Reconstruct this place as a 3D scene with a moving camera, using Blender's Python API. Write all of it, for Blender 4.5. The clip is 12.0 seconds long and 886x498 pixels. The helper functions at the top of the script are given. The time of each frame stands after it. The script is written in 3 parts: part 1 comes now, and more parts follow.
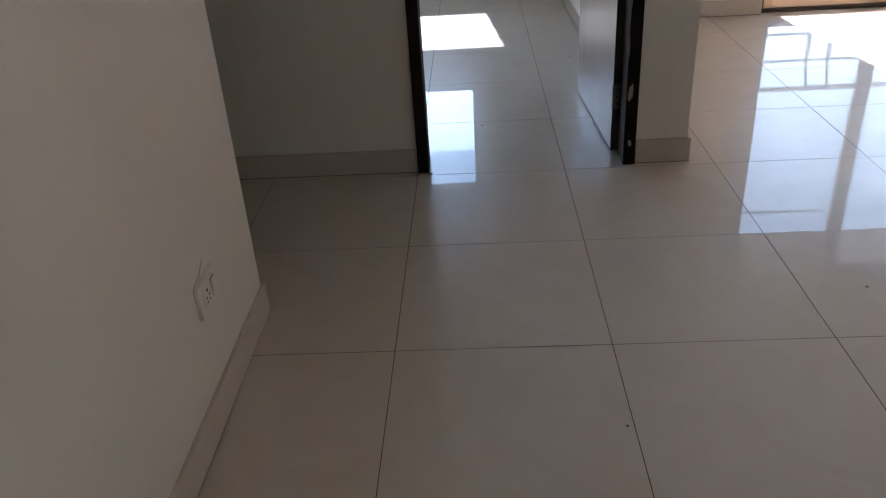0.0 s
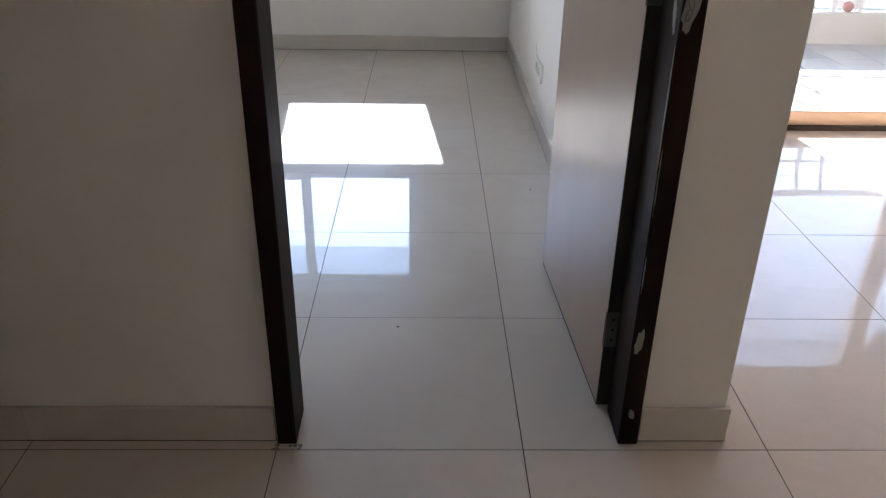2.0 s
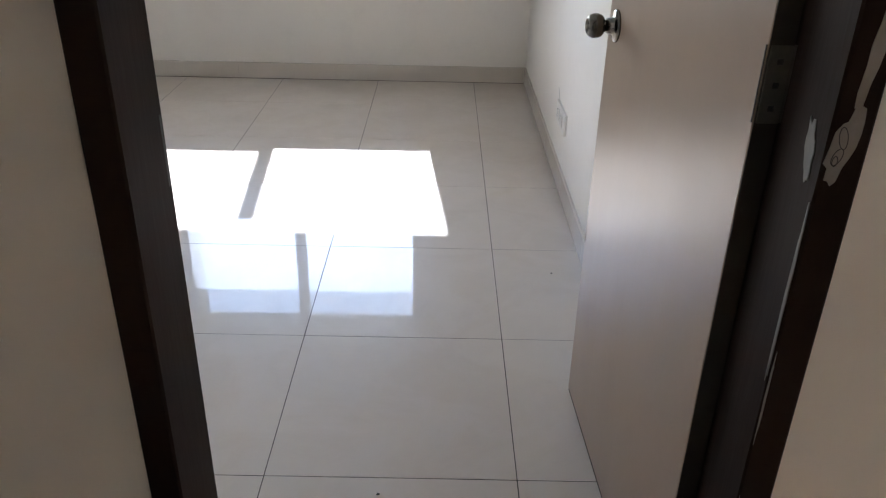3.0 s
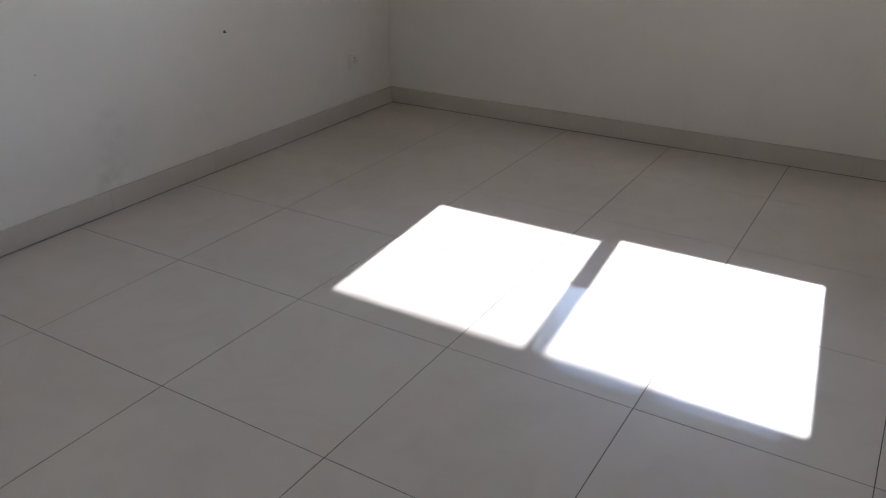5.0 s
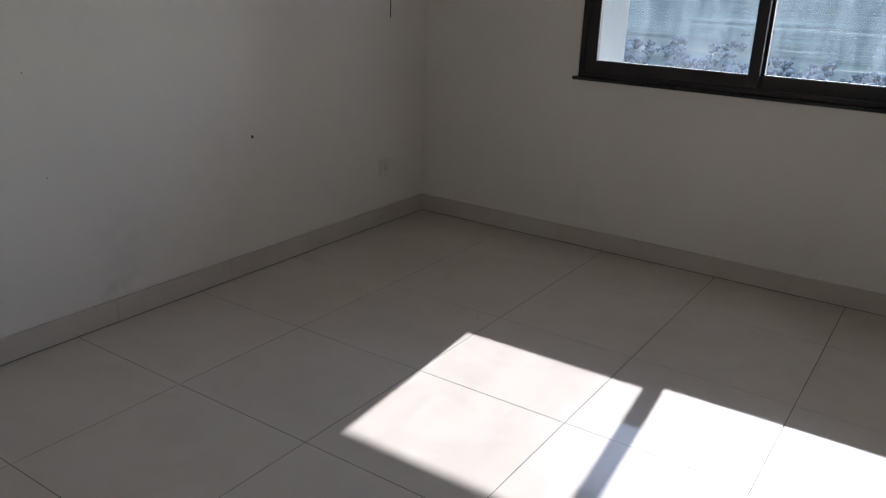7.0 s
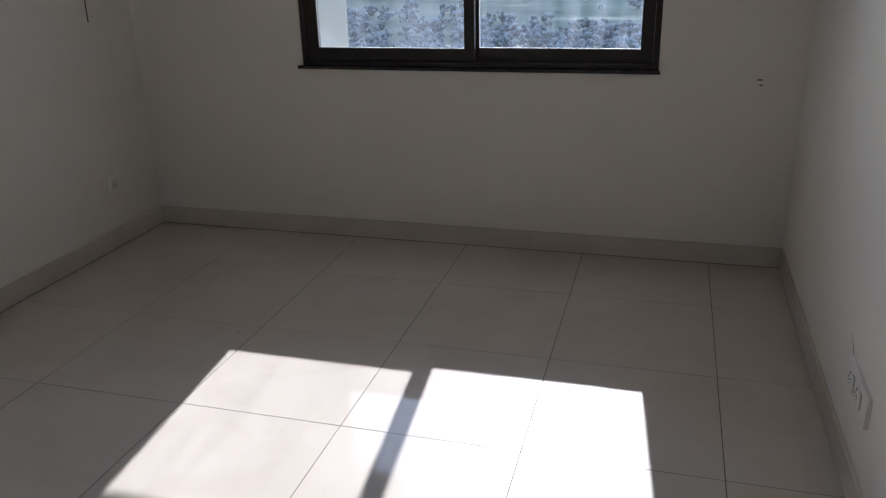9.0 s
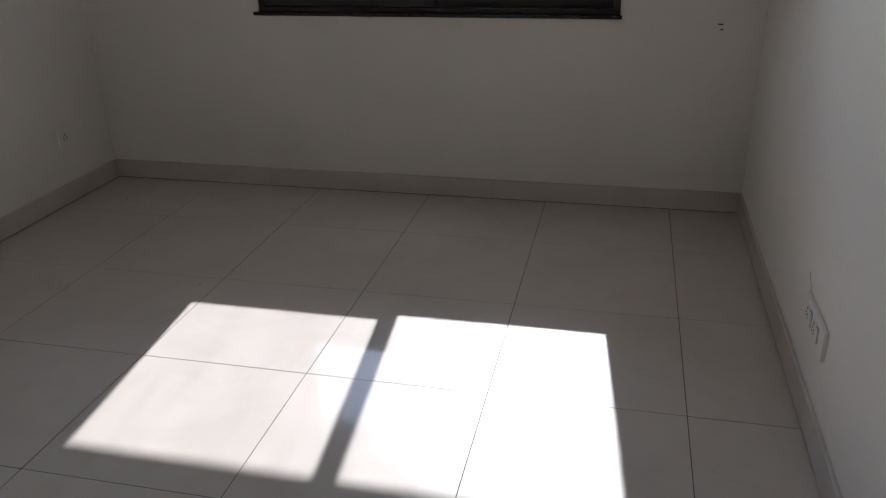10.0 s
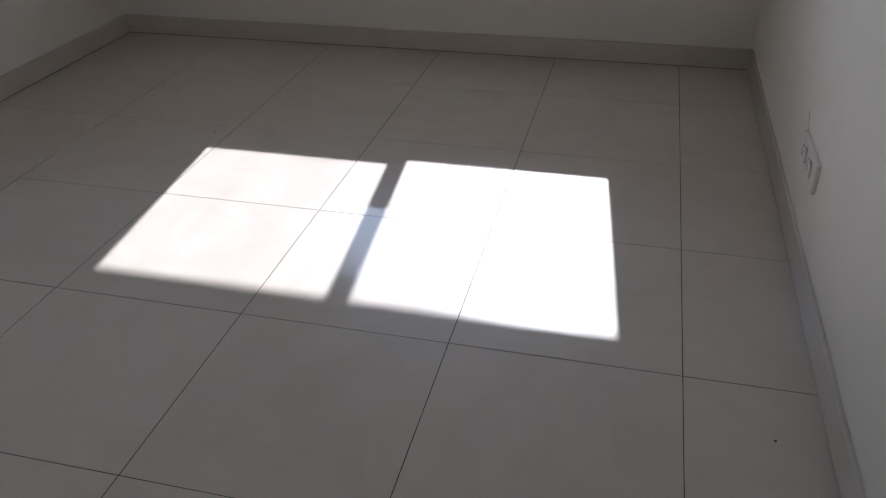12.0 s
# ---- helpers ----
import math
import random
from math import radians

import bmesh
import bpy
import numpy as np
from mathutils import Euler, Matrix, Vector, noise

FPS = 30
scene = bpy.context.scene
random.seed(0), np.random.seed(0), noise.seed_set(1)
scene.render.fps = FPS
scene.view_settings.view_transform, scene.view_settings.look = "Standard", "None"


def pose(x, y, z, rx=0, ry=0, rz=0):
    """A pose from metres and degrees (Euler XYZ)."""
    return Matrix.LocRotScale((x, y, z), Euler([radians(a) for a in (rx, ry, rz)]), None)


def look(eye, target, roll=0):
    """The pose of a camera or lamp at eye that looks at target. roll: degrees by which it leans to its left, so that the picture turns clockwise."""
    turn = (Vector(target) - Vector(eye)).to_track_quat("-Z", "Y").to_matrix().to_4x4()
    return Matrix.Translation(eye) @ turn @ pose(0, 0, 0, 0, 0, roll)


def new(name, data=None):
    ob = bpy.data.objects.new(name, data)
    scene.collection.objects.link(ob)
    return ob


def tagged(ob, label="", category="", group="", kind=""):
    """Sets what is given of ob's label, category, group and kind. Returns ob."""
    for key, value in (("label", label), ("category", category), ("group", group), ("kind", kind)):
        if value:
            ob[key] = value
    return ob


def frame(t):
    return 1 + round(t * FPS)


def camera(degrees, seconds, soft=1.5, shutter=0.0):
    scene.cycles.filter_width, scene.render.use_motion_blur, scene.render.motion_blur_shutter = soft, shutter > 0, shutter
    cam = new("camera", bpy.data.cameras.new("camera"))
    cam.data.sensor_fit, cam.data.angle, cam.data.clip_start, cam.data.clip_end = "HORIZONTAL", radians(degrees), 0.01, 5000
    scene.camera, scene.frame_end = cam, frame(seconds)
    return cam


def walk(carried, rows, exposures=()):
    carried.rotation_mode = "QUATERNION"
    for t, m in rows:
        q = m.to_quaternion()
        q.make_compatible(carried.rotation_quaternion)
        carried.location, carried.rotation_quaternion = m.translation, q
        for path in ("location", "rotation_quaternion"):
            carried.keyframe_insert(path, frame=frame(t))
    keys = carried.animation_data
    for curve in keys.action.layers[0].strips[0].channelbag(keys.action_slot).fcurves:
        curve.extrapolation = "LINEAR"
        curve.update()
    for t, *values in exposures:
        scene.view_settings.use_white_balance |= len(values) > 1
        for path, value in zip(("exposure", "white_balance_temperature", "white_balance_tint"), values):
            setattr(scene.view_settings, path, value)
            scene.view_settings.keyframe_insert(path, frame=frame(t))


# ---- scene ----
cam = camera(58.4, 12.0, soft=1.2)
PATH = [
    (0, (0.253, -2.983, 1.312), (0.154, -1.238, 0.34), -3.7),
    (0.5, (0.246, -2.59, 1.299), (0.194, -0.845, 0.323), -3.0),
    (1, (0.268, -2.239, 1.307), (0.252, -0.485, 0.346), -2.6),
    (1.5, (0.355, -1.863, 1.316), (0.391, -0.088, 0.396), 0.8),
    (2, (0.364, -1.491, 1.32), (0.403, 0.285, 0.403), 0.9),
    (2.5, (0.385, -1.173, 1.354), (0.406, 0.607, 0.443), 0.3),
    (2.7, (0.405, -1.031, 1.338), (0.428, 0.749, 0.427), 0.9),
    (4.3, (0.406, -0.151, 1.358), (-0.061, 1.573, 0.458), 0.4),
    (4.5, (0.434, -0.089, 1.351), (-0.237, 1.574, 0.466), 0.5),
    (5, (0.489, 0.009, 1.341), (-0.456, 1.546, 0.479), -0.3),
    (5.5, (0.479, 0.024, 1.363), (-0.668, 1.449, 0.554), -0.1),
    (6, (0.473, 0.041, 1.382), (-0.836, 1.384, 0.687), -0.1),
    (6.5, (0.374, 0.127, 1.378), (-0.939, 1.479, 0.708), -0.3),
    (7, (0.314, 0.252, 1.402), (-0.728, 1.825, 0.739), 2.1),
    (7.5, (0.326, 0.31, 1.416), (-0.503, 1.999, 0.737), 1.3),
    (7.7, (0.334, 0.319, 1.428), (-0.422, 2.038, 0.741), 0.9),
    (9.3, (0.361, 0.365, 1.475), (-0.12, 2.166, 0.751), -1.6),
    (9.5, (0.339, 0.358, 1.474), (-0.112, 2.166, 0.749), -1.4),
    (10, (0.352, 0.359, 1.427), (-0.068, 2.134, 0.607), -1.3),
    (10.5, (0.385, 0.274, 1.37), (-0.003, 1.997, 0.431), -1.2),
    (11, (0.485, 0.129, 1.349), (0.102, 1.796, 0.314), -1.4),
    (11.5, (0.506, 0.049, 1.348), (0.125, 1.707, 0.295), -1.0),
    (12, (0.403, 0.21, 1.336), (-0.021, 1.845, 0.264), -1.3),
]
walk(cam, [(t, look(eye, target, roll)) for t, eye, target, roll in PATH],
     exposures=[(t, e, k, 20 if t < 2 else 22 if t < 3 else 25) for t, e, k in (
         (0.0, 3.5, 6350), (1.0, 3.4, 6350), (1.5, 3.63, 6400), (2.0, 4.0, 6550), (2.5, 4.22, 6750), (4.4, 3.6, 6950), (5.0, 3.3, 6950),
         (5.5, 3.05, 7000), (6.5, 3.2, 7050), (7.0, 2.72, 7050), (7.5, 2.65, 7050), (9.5, 2.55, 7050), (10.5, 2.58, 7050),
         (11.0, 2.73, 7000), (12.0, 2.8, 6950))])

# ---- world, sun ----
SUN_DIR = Vector((-0.094, 1.0, 0.741))
SUN_EL = math.atan2(0.741, math.hypot(0.094, 1.0))
world = bpy.data.worlds.new("world")
scene.world = world
world.use_nodes = True
wn = world.node_tree
sky = wn.nodes.new("ShaderNodeTexSky")
sky.sky_type = "NISHITA"
sky.sun_disc = False
sky.sun_elevation = SUN_EL
sky.sun_rotation = math.atan2(-0.094, 1.0)
sky.altitude = 300
sky.air_density = 1.6
sky.dust_density = 0.15
sky.ozone_density = 1.0
wn.nodes["Background"].inputs["Strength"].default_value = 0.078
wn.links.new(sky.outputs["Color"], wn.nodes["Background"].inputs["Color"])
sun_data = bpy.data.lights.new("sun", "SUN")
sun_data.energy = 1.9
sun_data.angle = radians(0.55)
sun_data.color = (1.0, 0.97, 0.92)
sun = new("sun", sun_data)
sun.matrix_world = look(SUN_DIR * 20, (0, 0, 0))


def opening_light(name, x0, x1, y, z0, z1, watts, color):
    """Skylight in a window's opening, shining into the room."""
    data = bpy.data.lights.new(name, "AREA")
    data.shape, data.size, data.size_y, data.energy, data.color = "RECTANGLE", x1 - x0, z1 - z0, watts, color
    ob = new(name, data)
    ob.matrix_world = look(((x0 + x1) / 2, y, (z0 + z1) / 2), ((x0 + x1) / 2, y - 1, (z0 + z1) / 2))
    return ob


opening_light("window_skylight", -1.40, 0.26, 4.245, 0.95, 1.62, 2.0, (0.9, 0.95, 1.0))
opening_light("balcony_skylight", 3.08, 4.5, 2.57, 0.1, 2.08, 0.75, (0.66, 0.84, 1.0))


# ---- materials ----
def material(name, base, rough=0.5, metal=0.0, vary=0.06, scale=3.0, fine=60.0, bump=0.0, bump_scale=120.0,
             stain=None, stain_amount=0.0, stretch=(1, 1, 1), rough_vary=0.0, coat=0.0, per_object=0.0, specular=0.5, coat_rough=0.03, veins=0.0, coat_vary=0.0):
    m = bpy.data.materials.new(name)
    m.use_nodes = True
    nt = m.node_tree
    p = nt.nodes["Principled BSDF"]
    p.inputs["Roughness"].default_value = rough
    p.inputs["Metallic"].default_value = metal
    p.inputs["Specular IOR Level"].default_value = specular
    p.inputs["Coat Weight"].default_value = coat
    p.inputs["Coat Roughness"].default_value = coat_rough
    geo = nt.nodes.new("ShaderNodeNewGeometry")
    mp = nt.nodes.new("ShaderNodeMapping")
    mp.inputs["Scale"].default_value = stretch
    nt.links.new(geo.outputs["Position"], mp.inputs["Vector"])

    def noise_tex(sc, detail=4.0, rough_=0.55):
        n = nt.nodes.new("ShaderNodeTexNoise")
        n.inputs["Scale"].default_value = sc
        n.inputs["Detail"].default_value = detail
        n.inputs["Roughness"].default_value = rough_
        nt.links.new(mp.outputs["Vector"], n.inputs["Vector"])
        return n

    big, small = noise_tex(scale), noise_tex(fine, 3.0)

    def mix(kind, fac, a, b):
        n = nt.nodes.new("ShaderNodeMix")
        n.data_type, n.blend_type = "RGBA", kind
        for sock, v in (("Factor", fac), ("A", a), ("B", b)):
            s = n.inputs[{"Factor": 0, "A": 6, "B": 7}[sock]]
            if hasattr(v, "is_output"):
                nt.links.new(v, s)
            else:
                s.default_value = v
        return n.outputs[2]

    def ramp(src, lo, hi, out_lo, out_hi):
        n = nt.nodes.new("ShaderNodeMapRange")
        for k, v in zip((1, 2, 3, 4), (lo, hi, out_lo, out_hi)):
            n.inputs[k].default_value = v
        nt.links.new(src, n.inputs[0])
        return n.outputs[0]

    dark = (*[c * (1 - vary * 1.6) for c in base], 1)
    light = (*[min(1, c * (1 + vary)) for c in base], 1)
    col = mix("MIX", ramp(big.outputs["Fac"], 0.3, 0.7, 0, 1), dark, light)
    col = mix("MIX", ramp(small.outputs["Fac"], 0.35, 0.7, 0, 0.35), col, (*[c * (1 - vary) for c in base], 1))
    if per_object:
        info = nt.nodes.new("ShaderNodeObjectInfo")
        col = mix("MULTIPLY", 1.0, col, mix("MIX", info.outputs["Random"], (1 - per_object,) * 3 + (1,), (1, 1, 1, 1)))
    if veins:
        vn = noise_tex(3.2, 7.0, 0.6)
        vn.inputs["Distortion"].default_value = 1.4
        col = mix("MULTIPLY", ramp(vn.outputs["Fac"], 0.46, 0.6, 0, 1), col, (1 - veins, 1 - veins * 1.25, 1 - veins * 1.6, 1))
    if stain:
        st = noise_tex(scale * 2.3, 6.0, 0.7)
        col = mix("MIX", ramp(st.outputs["Fac"], 0.56, 0.74, 0, stain_amount), col, (*stain, 1))
    nt.links.new(col, p.inputs["Base Color"])
    if rough_vary:
        rn = noise_tex(scale * 1.7, 5.0, 0.65)
        nt.links.new(ramp(rn.outputs["Fac"], 0.3, 0.7, max(0, rough - rough_vary), rough + rough_vary), p.inputs["Roughness"])
    if coat_vary:
        cn = noise_tex(7.0, 6.0, 0.6)
        cn.inputs["Distortion"].default_value = 2.0
        nt.links.new(ramp(cn.outputs["Fac"], 0.35, 0.65, coat - coat_vary, coat + coat_vary), p.inputs["Coat Weight"])
    if bump:
        bn = noise_tex(bump_scale, 3.0)
        b = nt.nodes.new("ShaderNodeBump")
        b.inputs["Strength"].default_value = bump
        b.inputs["Distance"].default_value = 0.002
        nt.links.new(bn.outputs["Fac"], b.inputs["Height"])
        nt.links.new(b.outputs["Normal"], p.inputs["Normal"])
    return m


M_WALL = material("wall_paint", (0.885, 0.83, 0.765), 0.55, vary=0.025, scale=1.3, fine=25, bump=0.12, bump_scale=90,
                  stain=(0.55, 0.52, 0.47), stain_amount=0.12)


def scuffed(m, spots):
    """Grey smudges with ragged edges rubbed into the paint: (centre, radius, amount)."""
    nt = m.node_tree
    p = nt.nodes["Principled BSDF"]
    col = p.inputs["Base Color"].links[0].from_socket
    geo = nt.nodes.new("ShaderNodeNewGeometry")
    n = nt.nodes.new("ShaderNodeTexNoise")
    n.inputs["Scale"].default_value = 14.0
    n.inputs["Detail"].default_value = 6.0
    nt.links.new(geo.outputs["Position"], n.inputs["Vector"])
    for centre, radius, amount in spots:
        d = nt.nodes.new("ShaderNodeVectorMath")
        d.operation = "DISTANCE"
        d.inputs[1].default_value = centre
        nt.links.new(geo.outputs["Position"], d.inputs[0])
        near = nt.nodes.new("ShaderNodeMapRange")
        for k, v in zip((1, 2, 3, 4), (0.0, radius, amount, 0.0)):
            near.inputs[k].default_value = v
        nt.links.new(d.outputs["Value"], near.inputs[0])
        rag = nt.nodes.new("ShaderNodeMapRange")
        for k, v in zip((1, 2, 3, 4), (0.42, 0.62, 0.0, 1.0)):
            rag.inputs[k].default_value = v
        nt.links.new(n.outputs["Fac"], rag.inputs[0])
        fac = nt.nodes.new("ShaderNodeMath")
        fac.operation = "MULTIPLY"
        nt.links.new(near.outputs[0], fac.inputs[0])
        nt.links.new(rag.outputs[0], fac.inputs[1])
        mx = nt.nodes.new("ShaderNodeMix")
        mx.data_type = "RGBA"
        mx.inputs[7].default_value = (0.4, 0.385, 0.36, 1)
        nt.links.new(fac.outputs[0], mx.inputs[0])
        nt.links.new(col, mx.inputs[6])
        col = mx.outputs[2]
    nt.links.new(col, p.inputs["Base Color"])


scuffed(M_WALL, [((-2.417, 2.047, 0.379), 0.16, 0.14), ((-2.417, 2.0, 0.155), 0.13, 0.3), ((-2.417, 2.55, 0.3), 0.14, 0.08),
                 ((-2.417, 1.5, 0.2), 0.12, 0.08)])
M_CEIL = material("ceiling_paint", (0.87, 0.87, 0.85), 0.7, vary=0.02, scale=1.0, fine=20, bump=0.1)
M_TILE = material("polished_tile", (0.665, 0.58, 0.505), 0.32, vary=0.03, scale=2.2, fine=140,
                  per_object=0.02, specular=0.1, coat=0.55, coat_rough=0.008, veins=0.035, coat_vary=0.06)
M_GROUT = material("grout", (0.035, 0.03, 0.027), 0.8, vary=0.2, scale=5, fine=80)
M_SKIRT = material("skirting_tile", (0.68, 0.605, 0.535), 0.24, vary=0.04, scale=4, fine=120, per_object=0.03)
M_FRAME_WOOD = material("door_frame_paint", (0.032, 0.018, 0.0145), 0.45, vary=0.2, scale=6, fine=90, bump=0.25, bump_scale=60,
                        stretch=(1, 1, 0.15), stain=(0.06, 0.048, 0.042), stain_amount=0.15, specular=0.03)
M_CHIP = material("chipped_primer", (0.27, 0.245, 0.225), 0.7, vary=0.1, scale=30, fine=150)
M_LEAF = material("door_laminate", (0.42, 0.295, 0.21), 0.33, vary=0.035, scale=3, fine=50, stretch=(1.5, 1.5, 0.5), specular=0.8, stain=(0.3, 0.21, 0.155), stain_amount=0.12, rough_vary=0.03)
M_LEAF_EDGE_SHADE = material("door_edge_and_shade", (0.04, 0.03, 0.025), 0.5, vary=0.2, scale=8, fine=60)
M_STEEL = material("brushed_steel", (0.17, 0.155, 0.14), 0.22, 1.0, vary=0.06, scale=30, fine=200, rough_vary=0.06)
M_DULL_STEEL = material("dull_steel", (0.2, 0.19, 0.18), 0.45, 0.8, vary=0.15, scale=20, fine=100)
M_TARNISH = material("tarnished_steel", (0.075, 0.066, 0.06), 0.5, 0.5, vary=0.3, scale=40, fine=200, stain=(0.03, 0.022, 0.018), stain_amount=0.7)
M_PLASTIC = material("switch_plastic", (0.86, 0.82, 0.76), 0.3, vary=0.02, scale=10, fine=80)
M_HOLE = material("socket_hole", (0.02, 0.02, 0.02), 0.6, vary=0.1)
M_WIN = material("window_aluminium", (0.034, 0.027, 0.024), 0.35, 0.3, vary=0.12, scale=8, fine=90,
                 stain=(0.12, 0.1, 0.09), stain_amount=0.2)
M_GASKET = material("gasket", (0.35, 0.35, 0.36), 0.6, vary=0.1)
M_GRANITE = material("black_granite", (0.022, 0.02, 0.022), 0.18, vary=0.3, scale=60, fine=300)
M_BRONZE = material("bronze_aluminium", (0.50, 0.36, 0.25), 0.34, 0.75, vary=0.08, scale=5, fine=120, stretch=(0.3, 1, 1), rough_vary=0.06)
M_BRONZE_DK = material("bronze_track", (0.10, 0.075, 0.06), 0.45, 0.5, vary=0.15, scale=8, fine=100)
M_EXT = material("exterior_render", (0.44, 0.425, 0.385), 0.85, vary=0.08, scale=2.0, fine=40, bump=0.4, bump_scale=50,
                 stretch=(1, 1, 0.25), stain=(0.3, 0.28, 0.26), stain_amount=0.45)
M_BALC = material("balcony_tile", (0.21, 0.21, 0.185), 0.6, vary=0.1, scale=3, fine=60, stain=(0.25, 0.24, 0.22), stain_amount=0.4,
                  per_object=0.06)
M_RAIL = material("rail_paint", (0.60, 0.60, 0.58), 0.45, 0.0, vary=0.08, scale=8, fine=60)
M_CABLE = material("cable", (0.05, 0.045, 0.04), 0.5, vary=0.1)
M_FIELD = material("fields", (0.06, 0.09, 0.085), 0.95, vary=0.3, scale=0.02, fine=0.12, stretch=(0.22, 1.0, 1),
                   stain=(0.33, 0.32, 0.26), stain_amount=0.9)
# distant haze is mixed into this base colour: paler and bluer than leaves
M_TREE = material("hazed_foliage", (0.115, 0.155, 0.18), 0.9, vary=0.25, scale=0.05, fine=0.15)
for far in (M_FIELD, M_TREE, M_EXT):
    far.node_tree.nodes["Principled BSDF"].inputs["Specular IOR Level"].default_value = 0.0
M_MARK = material("wall_mark", (0.12, 0.11, 0.10), 0.8, vary=0.2)
M_BULB = material("pink_enamel", (0.42, 0.2, 0.18), 0.4, vary=0.1)


# for the sheet added behind the railing to cast shade
M_SHEET = material("shade_sheet", (0.75, 0.76, 0.76), 0.5, vary=0.05, scale=4)
M_SHEET.node_tree.nodes["Principled BSDF"].inputs["Transmission Weight"].default_value = 0.0


def glass_material(name, tint, dust):
    """Thin window glass: clear with mirror gloss by Fresnel, and streaks of dust, blued to add distant haze."""
    m = bpy.data.materials.new(name)
    m.use_nodes = True
    nt = m.node_tree
    nt.nodes.remove(nt.nodes["Principled BSDF"])
    clear = nt.nodes.new("ShaderNodeBsdfTransparent")
    clear.inputs["Color"].default_value = (*tint, 1)
    gloss = nt.nodes.new("ShaderNodeBsdfGlossy")
    gloss.inputs["Roughness"].default_value = 0.0
    fres = nt.nodes.new("ShaderNodeFresnel")
    fres.inputs["IOR"].default_value = 1.45
    pane_mix = nt.nodes.new("ShaderNodeMixShader")
    nt.links.new(fres.outputs[0], pane_mix.inputs[0])
    nt.links.new(clear.outputs[0], pane_mix.inputs[1])
    nt.links.new(gloss.outputs[0], pane_mix.inputs[2])
    d = nt.nodes.new("ShaderNodeBsdfDiffuse")
    d.inputs["Color"].default_value = (0.55, 0.62, 0.72, 1)
    tr = nt.nodes.new("ShaderNodeBsdfTranslucent")
    tr.inputs["Color"].default_value = (0.55, 0.62, 0.72, 1)
    ad = nt.nodes.new("ShaderNodeMixShader")
    nt.links.new(d.outputs[0], ad.inputs[1])
    nt.links.new(tr.outputs[0], ad.inputs[2])
    geo = nt.nodes.new("ShaderNodeNewGeometry")
    mp = nt.nodes.new("ShaderNodeMapping")
    mp.inputs["Scale"].default_value = (16, 16, 2.6)
    nt.links.new(geo.outputs["Position"], mp.inputs["Vector"])
    n = nt.nodes.new("ShaderNodeTexNoise")
    n.inputs["Scale"].default_value = 1.0
    n.inputs["Detail"].default_value = 7.0
    nt.links.new(mp.outputs["Vector"], n.inputs["Vector"])
    r = nt.nodes.new("ShaderNodeMapRange")
    for k, v in zip((1, 2, 3, 4), (0.4, 0.75, dust * 0.3, dust * 2.2)):
        r.inputs[k].default_value = v
    nt.links.new(n.outputs["Fac"], r.inputs[0])
    mx = nt.nodes.new("ShaderNodeMixShader")
    nt.links.new(r.outputs[0], mx.inputs[0])
    nt.links.new(pane_mix.outputs[0], mx.inputs[1])
    nt.links.new(ad.outputs[0], mx.inputs[2])
    nt.links.new(mx.outputs[0], nt.nodes["Material Output"].inputs["Surface"])
    return m


# the blue tint also puts the haze of the distance into the pane
M_GLASS = glass_material("dusty_hazed_glass", (0.82, 0.92, 1.0), 0.04)
M_GLASS_B = glass_material("balcony_glass", (0.97, 0.985, 1.0), 0.008)


# ---- mesh helpers ----
def box_into(bm, x0, x1, y0, y1, z0, z1, bevel=0.0, seg=1):
    made = bmesh.ops.create_cube(bm, size=1.0)
    vs = made["verts"]
    for v in vs:
        v.co = Vector(((x0 + x1) / 2 + v.co.x * (x1 - x0), (y0 + y1) / 2 + v.co.y * (y1 - y0), (z0 + z1) / 2 + v.co.z * (z1 - z0)))
    if bevel:
        es = list({e for v in vs for e in v.link_edges})
        bmesh.ops.bevel(bm, geom=es, offset=bevel, segments=seg, profile=0.5, affect="EDGES")
    return bm


def boxes(*specs, bevel=0.0, seg=1):
    bm = bmesh.new()
    for s in specs:
        box_into(bm, *s, bevel=bevel, seg=seg)
    return bm


def tube_into(bm, a, b, r, n=12, r2=None):
    a, b = Vector(a), Vector(b)
    d = b - a
    m = Matrix.Translation((a + b) / 2) @ d.to_track_quat("Z", "Y").to_matrix().to_4x4()
    bmesh.ops.create_cone(bm, cap_ends=True, segments=n, radius1=r, radius2=r if r2 is None else r2, depth=d.length, matrix=m)
    return bm


def lathe(profile, n=32):
    """Rings of (radius, height) about z, closed at both ends."""
    bm = bmesh.new()
    rings = []
    for r, h in profile:
        rings.append([bm.verts.new((r * math.cos(2 * math.pi * k / n), r * math.sin(2 * math.pi * k / n), h)) for k in range(n)])
    for a, b in zip(rings, rings[1:]):
        for k in range(n):
            bm.faces.new((a[k], a[(k + 1) % n], b[(k + 1) % n], b[k]))
    bm.faces.new(list(reversed(rings[0])))
    bm.faces.new(rings[-1])
    return bm


def mesh_of(name, bm, mat, smooth=False):
    me = bpy.data.meshes.new(name)
    if smooth:
        for f in bm.faces:
            f.smooth = True
    bm.to_mesh(me)
    bm.free()
    me.materials.append(mat)
    return me


def part(name, bm, mat, parent=None, label="", smooth=False):
    ob = new(name, mesh_of(name, bm, mat, smooth))
    if parent:
        ob.parent = parent
    if label:
        ob["label"] = label
    return ob


def structure(name, bm, mat, label, category):
    return tagged(part(name, bm, mat), label, category, kind="structure")


def holder(name, label, category, kind="", group="", at=(0, 0, 0)):
    ob = new(name)
    ob.location = at
    return tagged(ob, label, category, group, kind)


def local(bm, m):
    bmesh.ops.transform(bm, matrix=m, verts=bm.verts)
    return bm


